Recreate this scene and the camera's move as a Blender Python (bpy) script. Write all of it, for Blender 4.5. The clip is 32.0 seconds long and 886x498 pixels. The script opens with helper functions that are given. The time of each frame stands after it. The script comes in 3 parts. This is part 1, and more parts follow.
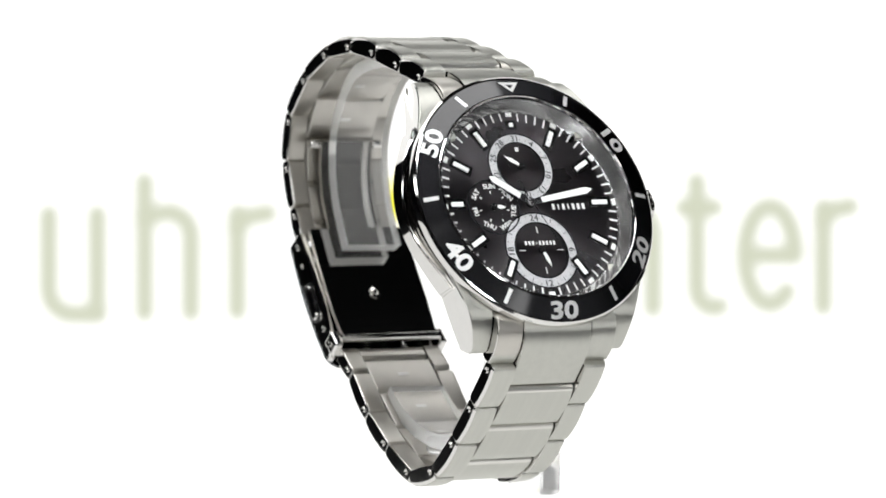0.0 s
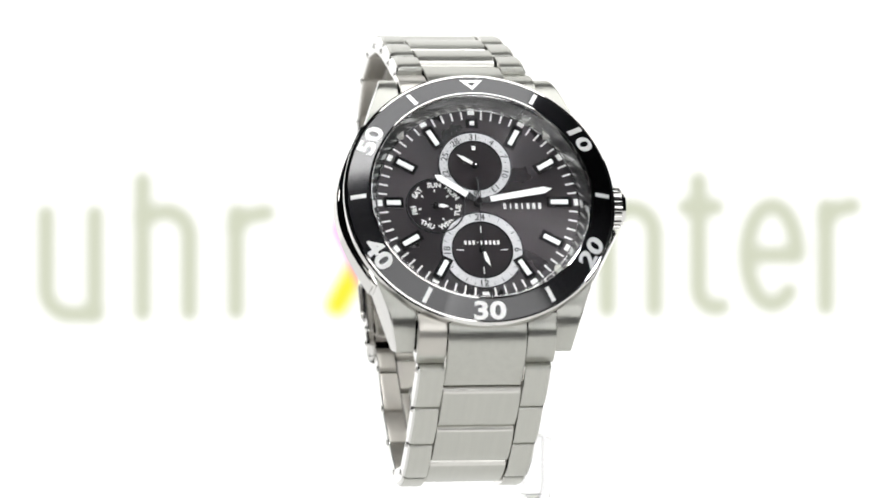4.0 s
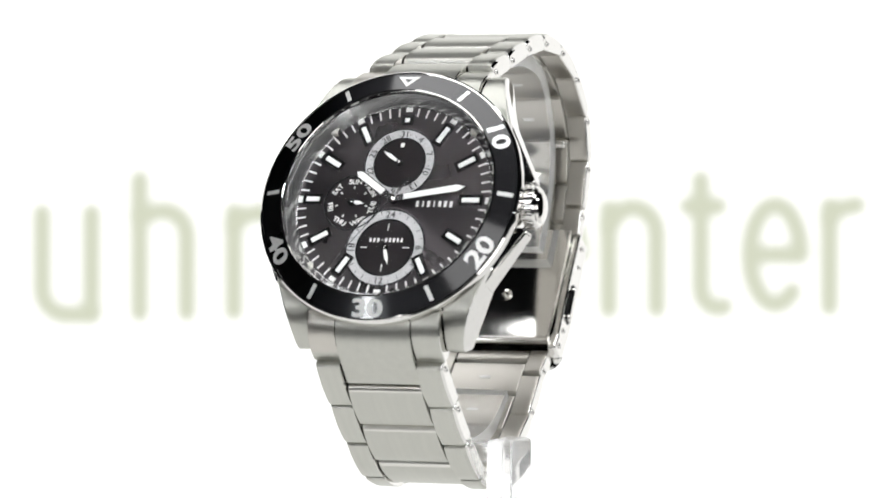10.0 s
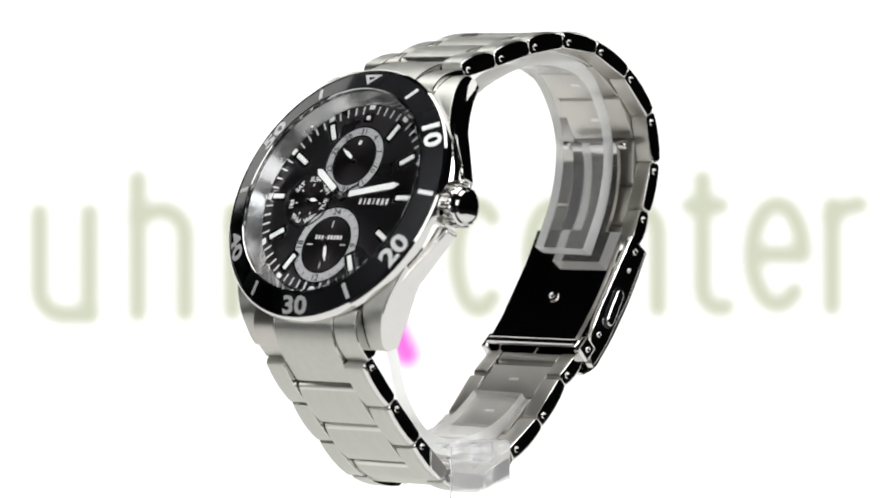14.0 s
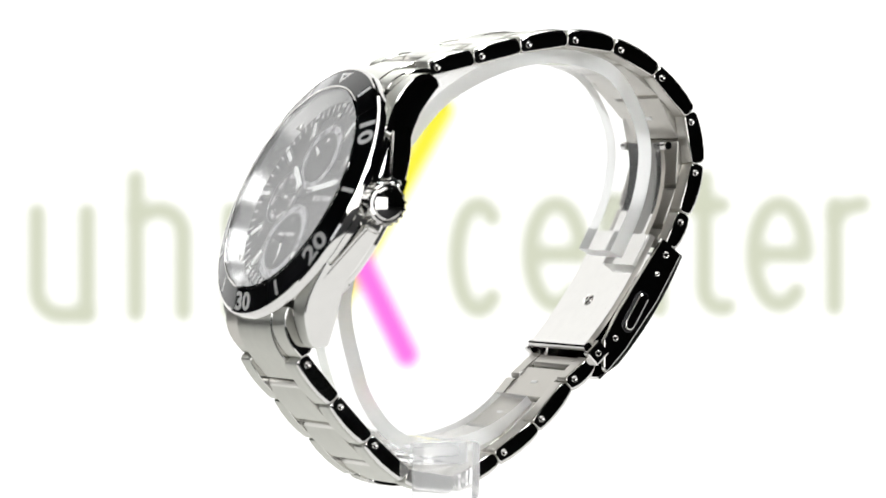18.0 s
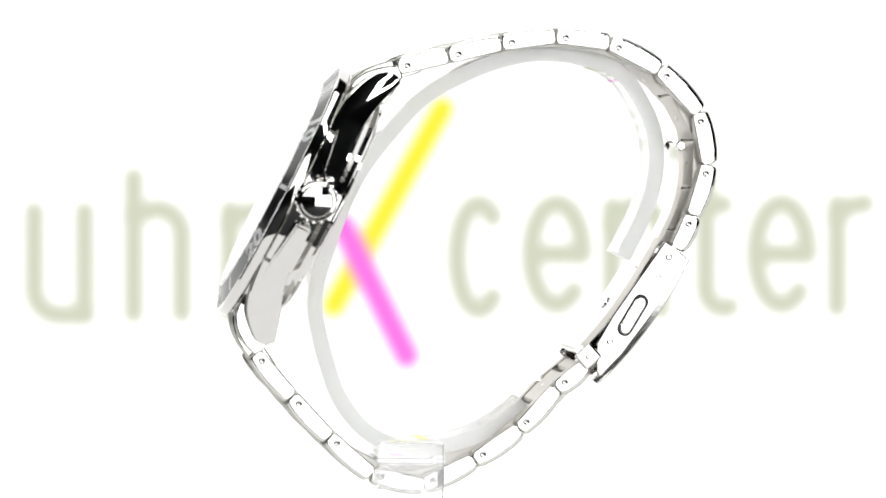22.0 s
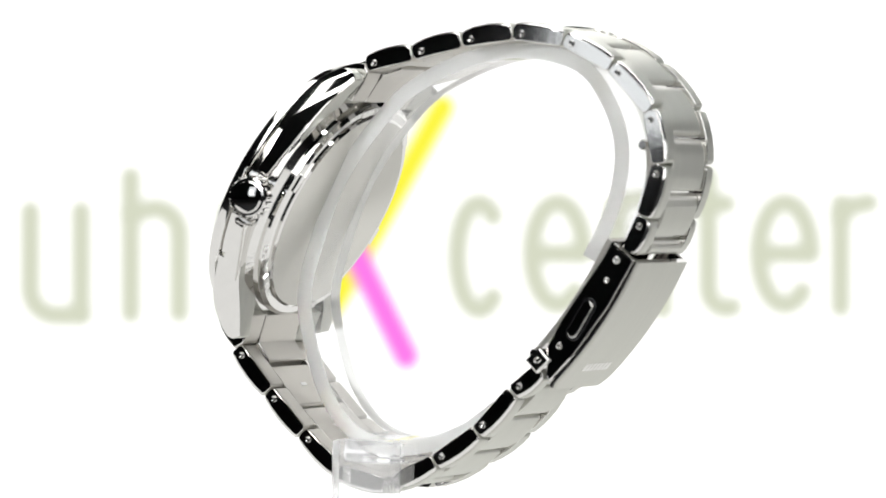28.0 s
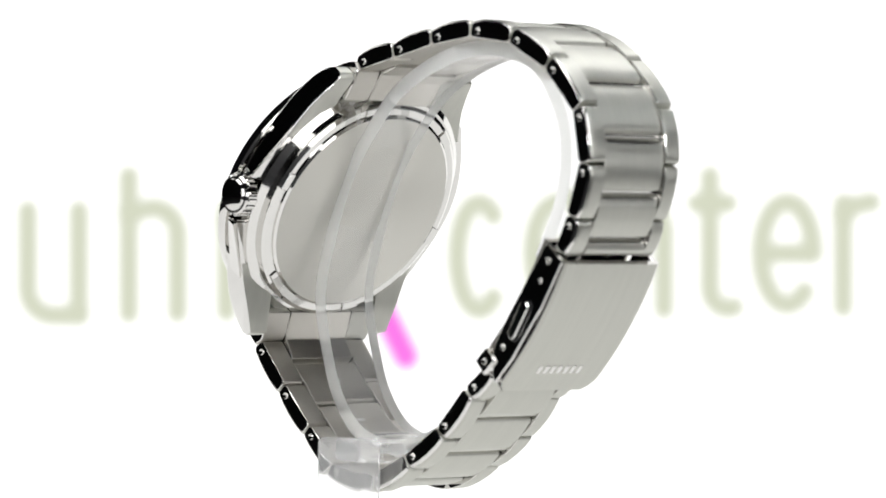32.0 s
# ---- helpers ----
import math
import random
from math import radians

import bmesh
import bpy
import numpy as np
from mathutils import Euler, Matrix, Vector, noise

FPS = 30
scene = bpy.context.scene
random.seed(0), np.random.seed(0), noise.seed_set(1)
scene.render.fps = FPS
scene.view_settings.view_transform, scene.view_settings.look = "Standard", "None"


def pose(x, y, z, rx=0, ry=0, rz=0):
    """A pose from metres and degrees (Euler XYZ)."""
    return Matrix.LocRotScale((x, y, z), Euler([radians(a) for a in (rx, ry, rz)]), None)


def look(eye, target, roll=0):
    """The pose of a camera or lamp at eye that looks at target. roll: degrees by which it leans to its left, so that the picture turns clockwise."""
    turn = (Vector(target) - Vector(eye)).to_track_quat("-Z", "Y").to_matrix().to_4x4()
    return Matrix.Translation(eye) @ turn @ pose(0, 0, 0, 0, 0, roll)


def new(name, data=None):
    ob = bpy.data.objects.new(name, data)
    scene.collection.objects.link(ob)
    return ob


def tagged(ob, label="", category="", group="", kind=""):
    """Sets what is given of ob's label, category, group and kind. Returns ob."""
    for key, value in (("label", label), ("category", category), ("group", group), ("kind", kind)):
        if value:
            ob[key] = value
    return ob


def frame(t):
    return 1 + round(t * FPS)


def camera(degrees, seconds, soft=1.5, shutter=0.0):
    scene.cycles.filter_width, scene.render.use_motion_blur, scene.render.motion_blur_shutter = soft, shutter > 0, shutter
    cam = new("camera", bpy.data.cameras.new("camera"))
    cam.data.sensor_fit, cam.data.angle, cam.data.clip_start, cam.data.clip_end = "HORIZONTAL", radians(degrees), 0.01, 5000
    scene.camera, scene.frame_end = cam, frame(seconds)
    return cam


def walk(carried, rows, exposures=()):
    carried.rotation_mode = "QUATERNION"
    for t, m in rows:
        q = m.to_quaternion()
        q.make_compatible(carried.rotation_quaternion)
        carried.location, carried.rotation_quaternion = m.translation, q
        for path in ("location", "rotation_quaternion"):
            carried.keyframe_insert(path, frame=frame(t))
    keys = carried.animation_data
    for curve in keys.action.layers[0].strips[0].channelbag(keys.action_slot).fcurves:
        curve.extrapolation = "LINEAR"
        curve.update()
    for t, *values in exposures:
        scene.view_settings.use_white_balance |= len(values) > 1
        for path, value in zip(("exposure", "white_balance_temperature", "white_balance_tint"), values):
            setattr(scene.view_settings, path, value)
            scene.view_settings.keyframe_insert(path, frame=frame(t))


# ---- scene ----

MM = 0.001
AXIS_Z = 0.140                     # height of the lens over the table; the turning axis stands at x = y = 0

# ---- camera ----
cam = camera(11.092, 32.0, soft=1.7)
cam.data.dof.use_dof, cam.data.dof.focus_distance, cam.data.dof.aperture_fstop = True, 0.722, 26.0
EYE = Vector((-0.00202, -0.74494, AXIS_Z + 0.00456))
CAM = look(EYE, EYE + Vector((math.sin(radians(0.118)), math.cos(radians(0.118)), -math.tan(radians(1.984)))), 0.96)
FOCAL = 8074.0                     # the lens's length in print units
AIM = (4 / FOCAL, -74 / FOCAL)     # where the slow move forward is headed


def nearer(t, rate=0.00182):
    """How far the slow move forward has brought things nearer."""
    return 1 / (1 + rate * t)


def cam_pose(t):
    go = 0.74494 * (1 - nearer(t))
    return CAM @ Matrix.Translation((AIM[0] * go, AIM[1] * go, -go))


walk(cam, [(t, cam_pose(t)) for t in range(0, 33, 4)])

# turning of the stand with the watch: seconds, degrees
TURN = [(0, -29.59), (1, -24.46), (2, -19.34), (3, -14.22), (4, -9.10), (5, -3.98), (6, 1.14), (7, 6.28), (8, 11.44),
        (9, 16.62), (10, 21.82), (11, 27.04), (12, 32.26), (13, 37.50), (14, 42.73), (15, 47.97), (16, 53.21), (17, 58.45), (18,
        63.69), (19, 68.93), (20, 74.17), (21, 79.42), (22, 84.66), (23, 89.91), (24, 95.16), (25, 100.41), (26, 105.67), (27,
        110.93), (28, 116.18), (29, 121.43), (30, 126.68), (31, 131.92), (32, 137.16)]

# ---- world and lights ----
world = bpy.data.worlds.new("studio")
scene.world = world
world.use_nodes = True
world.node_tree.nodes["Background"].inputs[0].default_value = (0.5, 0.55, 0.6, 1)
world.node_tree.nodes["Background"].inputs[1].default_value = 0.02


def softbox(name, azimuth, elevation, distance, sx, sy, radiance, colour=(1, 1, 1)):
    """A rectangular softbox aimed at the watch. azimuth: degrees to the right of the lens as seen by the lens."""
    a, e = radians(azimuth), radians(elevation)
    centre = Vector((0, -0.015, AXIS_Z - 0.005))
    p = centre + distance * Vector((math.sin(a) * math.cos(e), -math.cos(a) * math.cos(e), math.sin(e)))
    lamp = bpy.data.lights.new(name, "AREA")
    lamp.shape, lamp.size, lamp.size_y = "RECTANGLE", sx, sy
    lamp.energy, lamp.color = radiance * math.pi * sx * sy, colour
    ob = new(name, lamp)
    ob.matrix_world = look(p, centre)
    return ob


# two tall softboxes (the left one with a paler border), a low side panel, a small bright spot, one from behind, a large one overhead and one over the camera
softbox("softbox_right", 45.6, 43, 0.355, 0.025, 0.27, 15.0, (0.95, 0.98, 1))
softbox("softbox_left", -40.8, 43, 0.355, 0.022, 0.27, 7.0)
softbox("softbox_left_border", -40.8, 43, 0.365, 0.036, 0.30, 2.6)
softbox("softbox_side", 26.5, 1, 0.80, 0.62, 0.28, 2.6)
softbox("softbox_low", -43, 8.5, 0.80, 0.17, 0.20, 1.2, (0.92, 0.96, 1))
softbox("spot_lamp", -43.6, 7.7, 0.78, 0.055, 0.055, 20, (0.96, 0.98, 1))
softbox("softbox_rear", -155, 12.5, 0.60, 0.17, 0.16, 1.0)
softbox("softbox_overhead", 0, 88.5, 0.56, 0.50, 0.44, 3.3)
softbox("softbox_front", 0, 22, 0.62, 0.36, 0.30, 2.4)
SWEEP_GLOW = 0.88, 1.2               # glow put into the table's flat part and into its wall


# ---- materials ----
def material(name, colour, metallic=0.0, rough=0.4, vary=0.15, scale=400, bump=0.0, bump_scale=3000, stretch=None, **more):
    m = bpy.data.materials.new(name)
    m.use_nodes = True
    nt = m.node_tree
    b = nt.nodes["Principled BSDF"]
    tc = nt.nodes.new("ShaderNodeTexCoord")
    mp = nt.nodes.new("ShaderNodeMapping")
    nt.links.new(tc.outputs["Object"], mp.inputs[0])
    mp.inputs["Scale"].default_value = stretch or (1, 1, 1)
    n1 = nt.nodes.new("ShaderNodeTexNoise")
    n1.inputs["Scale"].default_value = scale
    n1.inputs["Detail"].default_value = 4
    nt.links.new(mp.outputs[0], n1.inputs["Vector"])
    ramp = nt.nodes.new("ShaderNodeMapRange")
    ramp.inputs[3].default_value, ramp.inputs[4].default_value = 1 - vary, 1 + vary
    nt.links.new(n1.outputs["Fac"], ramp.inputs[0])
    mul = nt.nodes.new("ShaderNodeVectorMath")
    mul.operation = "SCALE"
    mul.inputs[0].default_value = colour
    nt.links.new(ramp.outputs[0], mul.inputs["Scale"])
    nt.links.new(mul.outputs[0], b.inputs["Base Color"])
    b.inputs["Metallic"].default_value = metallic
    r2 = nt.nodes.new("ShaderNodeMapRange")
    r2.inputs[3].default_value, r2.inputs[4].default_value = rough * 0.8, rough * 1.25
    nt.links.new(n1.outputs["Fac"], r2.inputs[0])
    nt.links.new(r2.outputs[0], b.inputs["Roughness"])
    if bump:
        n2 = nt.nodes.new("ShaderNodeTexNoise")
        n2.inputs["Scale"].default_value = bump_scale
        n2.inputs["Detail"].default_value = 3
        nt.links.new(mp.outputs[0], n2.inputs["Vector"])
        bp = nt.nodes.new("ShaderNodeBump")
        bp.inputs["Strength"].default_value = bump
        bp.inputs["Distance"].default_value = 0.00005
        nt.links.new(n2.outputs["Fac"], bp.inputs["Height"])
        nt.links.new(bp.outputs[0], b.inputs["Normal"])
    for key, value in more.items():
        b.inputs[key.replace("_", " ")].default_value = value
    return m


def glowing(name, colour, strength):
    m = bpy.data.materials.new(name)
    m.use_nodes = True
    b = m.node_tree.nodes["Principled BSDF"]
    b.inputs["Base Color"].default_value = (0.12, 0.12, 0.12, 1)
    b.inputs["Roughness"].default_value = 0.6
    b.inputs["Emission Color"].default_value = (*colour, 1)
    b.inputs["Emission Strength"].default_value = strength
    return m


STEEL = (0.60, 0.60, 0.555)
brushed = material("brushed_steel", STEEL, 1, 0.42, 0.10, 900, 0.22, 4000, (1, 0.03, 1))
brushed_along = material("brushed_steel_side", STEEL, 1, 0.40, 0.10, 900, 0.22, 4000, (1, 0.03, 1))


def comb(m, amount):
    """Brushing along the band: reflections are drawn out across it."""
    nt = m.node_tree
    b = nt.nodes["Principled BSDF"]
    vt = nt.nodes.new("ShaderNodeVectorTransform")
    vt.vector_type, vt.convert_from, vt.convert_to = "VECTOR", "OBJECT", "WORLD"
    vt.inputs[0].default_value = (1, 0, 0)
    nt.links.new(vt.outputs[0], b.inputs["Tangent"])
    b.inputs["Anisotropic"].default_value = amount


comb(brushed, 1.0)
comb(brushed_along, 1.0)
polished = material("polished_steel", (0.72, 0.71, 0.69), 1, 0.05, 0.03, 500, 0.04, 900)
satin = material("satin_steel", (0.68, 0.67, 0.63), 1, 0.3, 0.05, 700, 0.1, 2500)
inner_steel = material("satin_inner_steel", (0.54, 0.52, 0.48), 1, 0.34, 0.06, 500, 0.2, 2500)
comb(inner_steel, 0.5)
marking_grey = material("silver_marking", (0.84, 0.84, 0.83), 0.7, 0.45, 0.05, 900)
lume = material("white_luminous_paint", (0.86, 0.87, 0.85), 0, 0.5, 0.04, 1500)
print_white = material("white_print", (0.8, 0.8, 0.79), 0, 0.5, 0.04, 1500)
print_black = material("black_print", (0.012, 0.012, 0.012), 0, 0.5, 0.1, 1500)
ring_silver = material("silver_subdial_ring", (0.50, 0.50, 0.51), 0.3, 0.45, 0.06, 900)
rehaut_silver = material("silver_flange", (0.60, 0.60, 0.60), 1.0, 0.17, 0.06, 900)
frame_black = material("black_frame_paint", (0.01, 0.01, 0.011), 0.2, 0.25, 0.2, 900)
hand_dark = material("dark_hand_metal", (0.20, 0.20, 0.21), 1, 0.2, 0.05, 900)
dark_wall = material("dark_studio_cloth", (0.012, 0.012, 0.014), 0, 0.9, 0.3, 30)
pearl = glowing("white_glowing_sweep", (1.0, 1.0, 0.985), SWEEP_GLOW[1])


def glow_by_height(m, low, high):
    """Light put in as emission, no lamps behind: the flat part glows less than the wall."""
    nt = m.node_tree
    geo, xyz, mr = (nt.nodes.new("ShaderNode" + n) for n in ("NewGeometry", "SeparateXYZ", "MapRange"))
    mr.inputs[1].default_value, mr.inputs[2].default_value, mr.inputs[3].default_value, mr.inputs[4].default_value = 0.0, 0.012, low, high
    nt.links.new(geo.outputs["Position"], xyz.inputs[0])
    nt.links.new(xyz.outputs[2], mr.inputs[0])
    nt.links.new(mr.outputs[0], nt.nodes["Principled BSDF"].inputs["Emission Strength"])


glow_by_height(pearl, *SWEEP_GLOW)


def sunburst(name, colour, rough=0.38):
    """Dial lacquer with a fine radial brushing."""
    m = material(name, colour, 1.0, rough, 0.04, 90)
    nt = m.node_tree
    b = nt.nodes["Principled BSDF"]
    tan = nt.nodes.new("ShaderNodeTangent")
    tan.direction_type, tan.axis = "RADIAL", "Z"
    nt.links.new(tan.outputs[0], b.inputs["Tangent"])
    b.inputs["Anisotropic"].default_value = 1.0
    b.inputs["Coat Weight"].default_value = 0.2
    return m


insert_black = sunburst("black_bezel_insert", (0.020, 0.020, 0.022), 0.36)
insert_black.node_tree.nodes["Principled BSDF"].inputs["Coat Weight"].default_value = 0.8
insert_black.node_tree.nodes["Principled BSDF"].inputs["Coat Roughness"].default_value = 0.09
insert_black.node_tree.nodes["Principled BSDF"].inputs["Coat IOR"].default_value = 1.75
insert_black.node_tree.nodes["Principled BSDF"].inputs["Specular Tint"].default_value = (0.03, 0.03, 0.03, 1)
dial_black = sunburst("black_sunburst_dial", (0.078, 0.072, 0.076), 0.28)
case_steel = sunburst("circular_brushed_back", (0.62, 0.61, 0.57), 0.42)
case_steel.node_tree.nodes["Principled BSDF"].inputs["Anisotropic"].default_value = 0.7
case_steel.node_tree.nodes["Principled BSDF"].inputs["Coat Weight"].default_value = 0
subdial_black = sunburst("black_subdial", (0.040, 0.036, 0.038))


def glass(name, colour, rough, ior):
    m = bpy.data.materials.new(name)
    m.use_nodes = True
    nt = m.node_tree
    b = nt.nodes["Principled BSDF"]
    b.inputs["Base Color"].default_value = (*colour, 1)
    b.inputs["Transmission Weight"].default_value = 1
    b.inputs["IOR"].default_value = ior
    n1 = nt.nodes.new("ShaderNodeTexNoise")
    n1.inputs["Scale"].default_value = 300
    n1.inputs["Detail"].default_value = 5
    r = nt.nodes.new("ShaderNodeMapRange")
    r.inputs[3].default_value, r.inputs[4].default_value = rough * 0.4, rough * 1.6
    nt.links.new(n1.outputs["Fac"], r.inputs[0])
    nt.links.new(r.outputs[0], b.inputs["Roughness"])
    return m


crystal_glass = glass("mineral_crystal", (1, 1, 1), 0.0, 1.5)
acrylic = glass("clear_acrylic", (1.0, 1.0, 1.0), 0.03, 1.12)
acrylic.node_tree.nodes["Principled BSDF"].inputs["Transmission Weight"].default_value = 0.93
clear_block = glass("clear_acrylic_block", (1.0, 1.0, 1.0), 0.02, 1.25)
clear_block.node_tree.nodes["Principled BSDF"].inputs["Transmission Weight"].default_value = 0.93
frosted_block = glass("frosted_acrylic_block", (1.0, 1.0, 1.0), 0.12, 1.15)
frosted_block.node_tree.nodes["Principled BSDF"].inputs["Transmission Weight"].default_value = 0.82
clear_post = glass("clear_acrylic_post", (1.0, 1.0, 1.0), 0.0, 1.03)
acrylic_edge = material("frosted_acrylic_edge", (0.97, 0.98, 0.96), 0, 0.3, 0.05, 500, 0.1, 900, None, Transmission_Weight=0.5, IOR=1.08, Subsurface_Weight=0.8, Subsurface_Radius=(1, 1, 1), Subsurface_Scale=0.006)


def soft_print(name, colour):
    """Print that fades out softly at the rim of each stroke (attribute d: 0 on the stroke's line, 1 on its rim)."""
    m = bpy.data.materials.new(name)
    m.use_nodes = True
    nt = m.node_tree
    for n in list(nt.nodes):
        nt.nodes.remove(n)
    out = nt.nodes.new("ShaderNodeOutputMaterial")
    mix = nt.nodes.new("ShaderNodeMixShader")
    tr = nt.nodes.new("ShaderNodeBsdfTransparent")
    em = nt.nodes.new("ShaderNodeEmission")
    em.inputs[0].default_value = (*colour, 1)
    at = nt.nodes.new("ShaderNodeAttribute")
    at.attribute_name = "d"
    mr = nt.nodes.new("ShaderNodeMapRange")
    mr.interpolation_type = "SMOOTHSTEP"
    mr.inputs[1].default_value, mr.inputs[2].default_value = 0.3, 1.0
    mr.inputs[3].default_value, mr.inputs[4].default_value = 1.0, 0.0
    nt.links.new(at.outputs["Fac"], mr.inputs[0])
    nt.links.new(mr.outputs[0], mix.inputs[0])
    nt.links.new(tr.outputs[0], mix.inputs[1])
    nt.links.new(em.outputs[0], mix.inputs[2])
    nt.links.new(mix.outputs[0], out.inputs[0])
    return m


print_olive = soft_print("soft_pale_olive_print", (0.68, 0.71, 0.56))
print_yellow = soft_print("soft_yellow_print", (1.0, 0.93, 0.06))
print_magenta = soft_print("soft_magenta_print", (1.0, 0.21, 0.85))


# ---- mesh helpers ----
def mesh_of(name, bm, mats, smooth=False):
    me = bpy.data.meshes.new(name)
    bm.normal_update()
    bm.to_mesh(me)
    bm.free()
    for m in (mats if isinstance(mats, (list, tuple)) else [mats]):
        me.materials.append(m)
    if smooth:
        me.set_sharp_from_angle(angle=radians(20))
        for p in me.polygons:
            p.use_smooth = abs(p.normal.x) < 0.98 or len(p.vertices) < 5
    return me


def put(name, me, parent, m=None, label=""):
    ob = new(name, me)
    ob.parent = parent
    if m is not None:
        ob.matrix_basis = m
    if label:
        tagged(ob, label)
    return ob


def part(name, bm, mats, parent, label="", m=None, smooth=False):
    return put(name, mesh_of(name, bm, mats, smooth), parent, m, label)


def lathe(profile, steps=96):
    """Turns a closed outline of (radius, height) in millimetres round z."""
    bm = bmesh.new()
    rings = []
    for k in range(steps):
        a = 2 * math.pi * k / steps
        rings.append([bm.verts.new((r * math.cos(a) * MM, r * math.sin(a) * MM, h * MM)) for r, h in profile])
    n = len(profile)
    for k in range(steps):
        p, q = rings[k], rings[(k + 1) % steps]
        for i in range(n):
            j = (i + 1) % n
            bm.faces.new((p[i], q[i], q[j], p[j]))
    bmesh.ops.remove_doubles(bm, verts=bm.verts, dist=1e-7)
    bmesh.ops.dissolve_degenerate(bm, edges=bm.edges, dist=1e-7)
    bmesh.ops.recalc_face_normals(bm, faces=bm.faces)
    return bm


def extrude_x(outline, x0, x1, bevel=0.2, segments=2):
    """A prism: an outline of (y, z) between x0 and x1, all in millimetres. x0 and x1 may be functions of y and z."""
    bm = bmesh.new()
    fx = lambda v, y, z: (v(y, z) if callable(v) else v) * MM
    a = [bm.verts.new((fx(x0, y, z), y * MM, z * MM)) for y, z in outline]
    b = [bm.verts.new((fx(x1, y, z), y * MM, z * MM)) for y, z in outline]
    n = len(outline)
    bm.faces.new(a)
    bm.faces.new(b[::-1])
    for i in range(n):
        j = (i + 1) % n
        bm.faces.new((a[j], a[i], b[i], b[j]))
    bmesh.ops.recalc_face_normals(bm, faces=bm.faces)
    if bevel:
        sharp = [e for e in bm.edges if len(e.link_faces) == 2 and e.calc_face_angle(0) > 0.5]
        bmesh.ops.bevel(bm, geom=sharp, offset=bevel * MM, segments=segments, affect="EDGES", profile=0.5, clamp_overlap=True)
    return bm


def loft_x(sections, bevel=0.12, segments=2):
    """A solid through outlines of (y, z) that have the same number of points, each at its own x in millimetres."""
    bm = bmesh.new()
    rows = [[bm.verts.new((x * MM, y * MM, z * MM)) for y, z in outline] for x, outline in sections]
    n = len(rows[0])
    bm.faces.new(rows[0])
    bm.faces.new(rows[-1][::-1])
    for a, b in zip(rows, rows[1:]):
        for i in range(n):
            j = (i + 1) % n
            bm.faces.new((a[j], a[i], b[i], b[j]))
    bmesh.ops.recalc_face_normals(bm, faces=bm.faces)
    sharp = [e for e in bm.edges if len(e.link_faces) == 2 and e.calc_face_angle(0) > 0.45]
    bmesh.ops.bevel(bm, geom=sharp, offset=bevel * MM, segments=segments, affect="EDGES", profile=0.5, clamp_overlap=True)
    return bm


def block(sx, sy, sz, bevel=0.1, segments=2):
    return extrude_x([(-sy / 2, -sz / 2), (sy / 2, -sz / 2), (sy / 2, sz / 2), (-sy / 2, sz / 2)], -sx / 2, sx / 2, bevel, segments)


def prism(outline, z0, z1, bevel=0.0):
    """A flat shape (x, y) in millimetres between two heights."""
    bm = bmesh.new()
    lo = [bm.verts.new((x * MM, y * MM, z0 * MM)) for x, y in outline]
    hi = [bm.verts.new((x * MM, y * MM, z1 * MM)) for x, y in outline]
    n = len(outline)
    bm.faces.new(lo[::-1])
    bm.faces.new(hi)
    for i in range(n):
        j = (i + 1) % n
        bm.faces.new((lo[i], lo[j], hi[j], hi[i]))
    bmesh.ops.recalc_face_normals(bm, faces=bm.faces)
    if bevel:
        bmesh.ops.bevel(bm, geom=[e for e in bm.edges if e.calc_face_angle(0) > 0.5], offset=bevel * MM, segments=2, affect="EDGES")
    return bm


def paint(bm, rule):
    """Sets each face's material slot by a rule on its normal and centre."""
    bm.normal_update()
    for f in bm.faces:
        f.material_index = rule(f.normal, f.calc_center_median() / MM)
    return bm


def lettering(text, size, mat, parent, m, name="numeral", wide=1.0, weight=0.0, depth=0.03):
    """Raised characters, centred on m."""
    cu = bpy.data.curves.new(name, "FONT")
    cu.body, cu.size = text, size * MM * 1.39
    cu.align_x, cu.align_y = "CENTER", "CENTER"
    cu.offset, cu.extrude, cu.resolution_u = weight * MM, depth * MM, 3
    tmp = new(name, cu)
    me = bpy.data.meshes.new_from_object(tmp)
    bpy.data.objects.remove(tmp)
    xs = [v.co.x for v in me.vertices]
    ys = [v.co.y for v in me.vertices]
    mx, my = (max(xs) + min(xs)) / 2, (max(ys) + min(ys)) / 2
    for v in me.vertices:
        v.co.x = (v.co.x - mx) * wide
        v.co.y -= my
    me.materials.clear()
    me.materials.append(mat)
    return put(name, me, parent, m)


def around(angle, r, h, turn=0, x=0, y=0):
    """Pose on a dial: clock angle in degrees, radius and height in millimetres; y points outward, then turned."""
    a = radians(angle)
    return pose((x + r * math.sin(a)) * MM, (y + r * math.cos(a)) * MM, h * MM, 0, 0, -angle + turn)


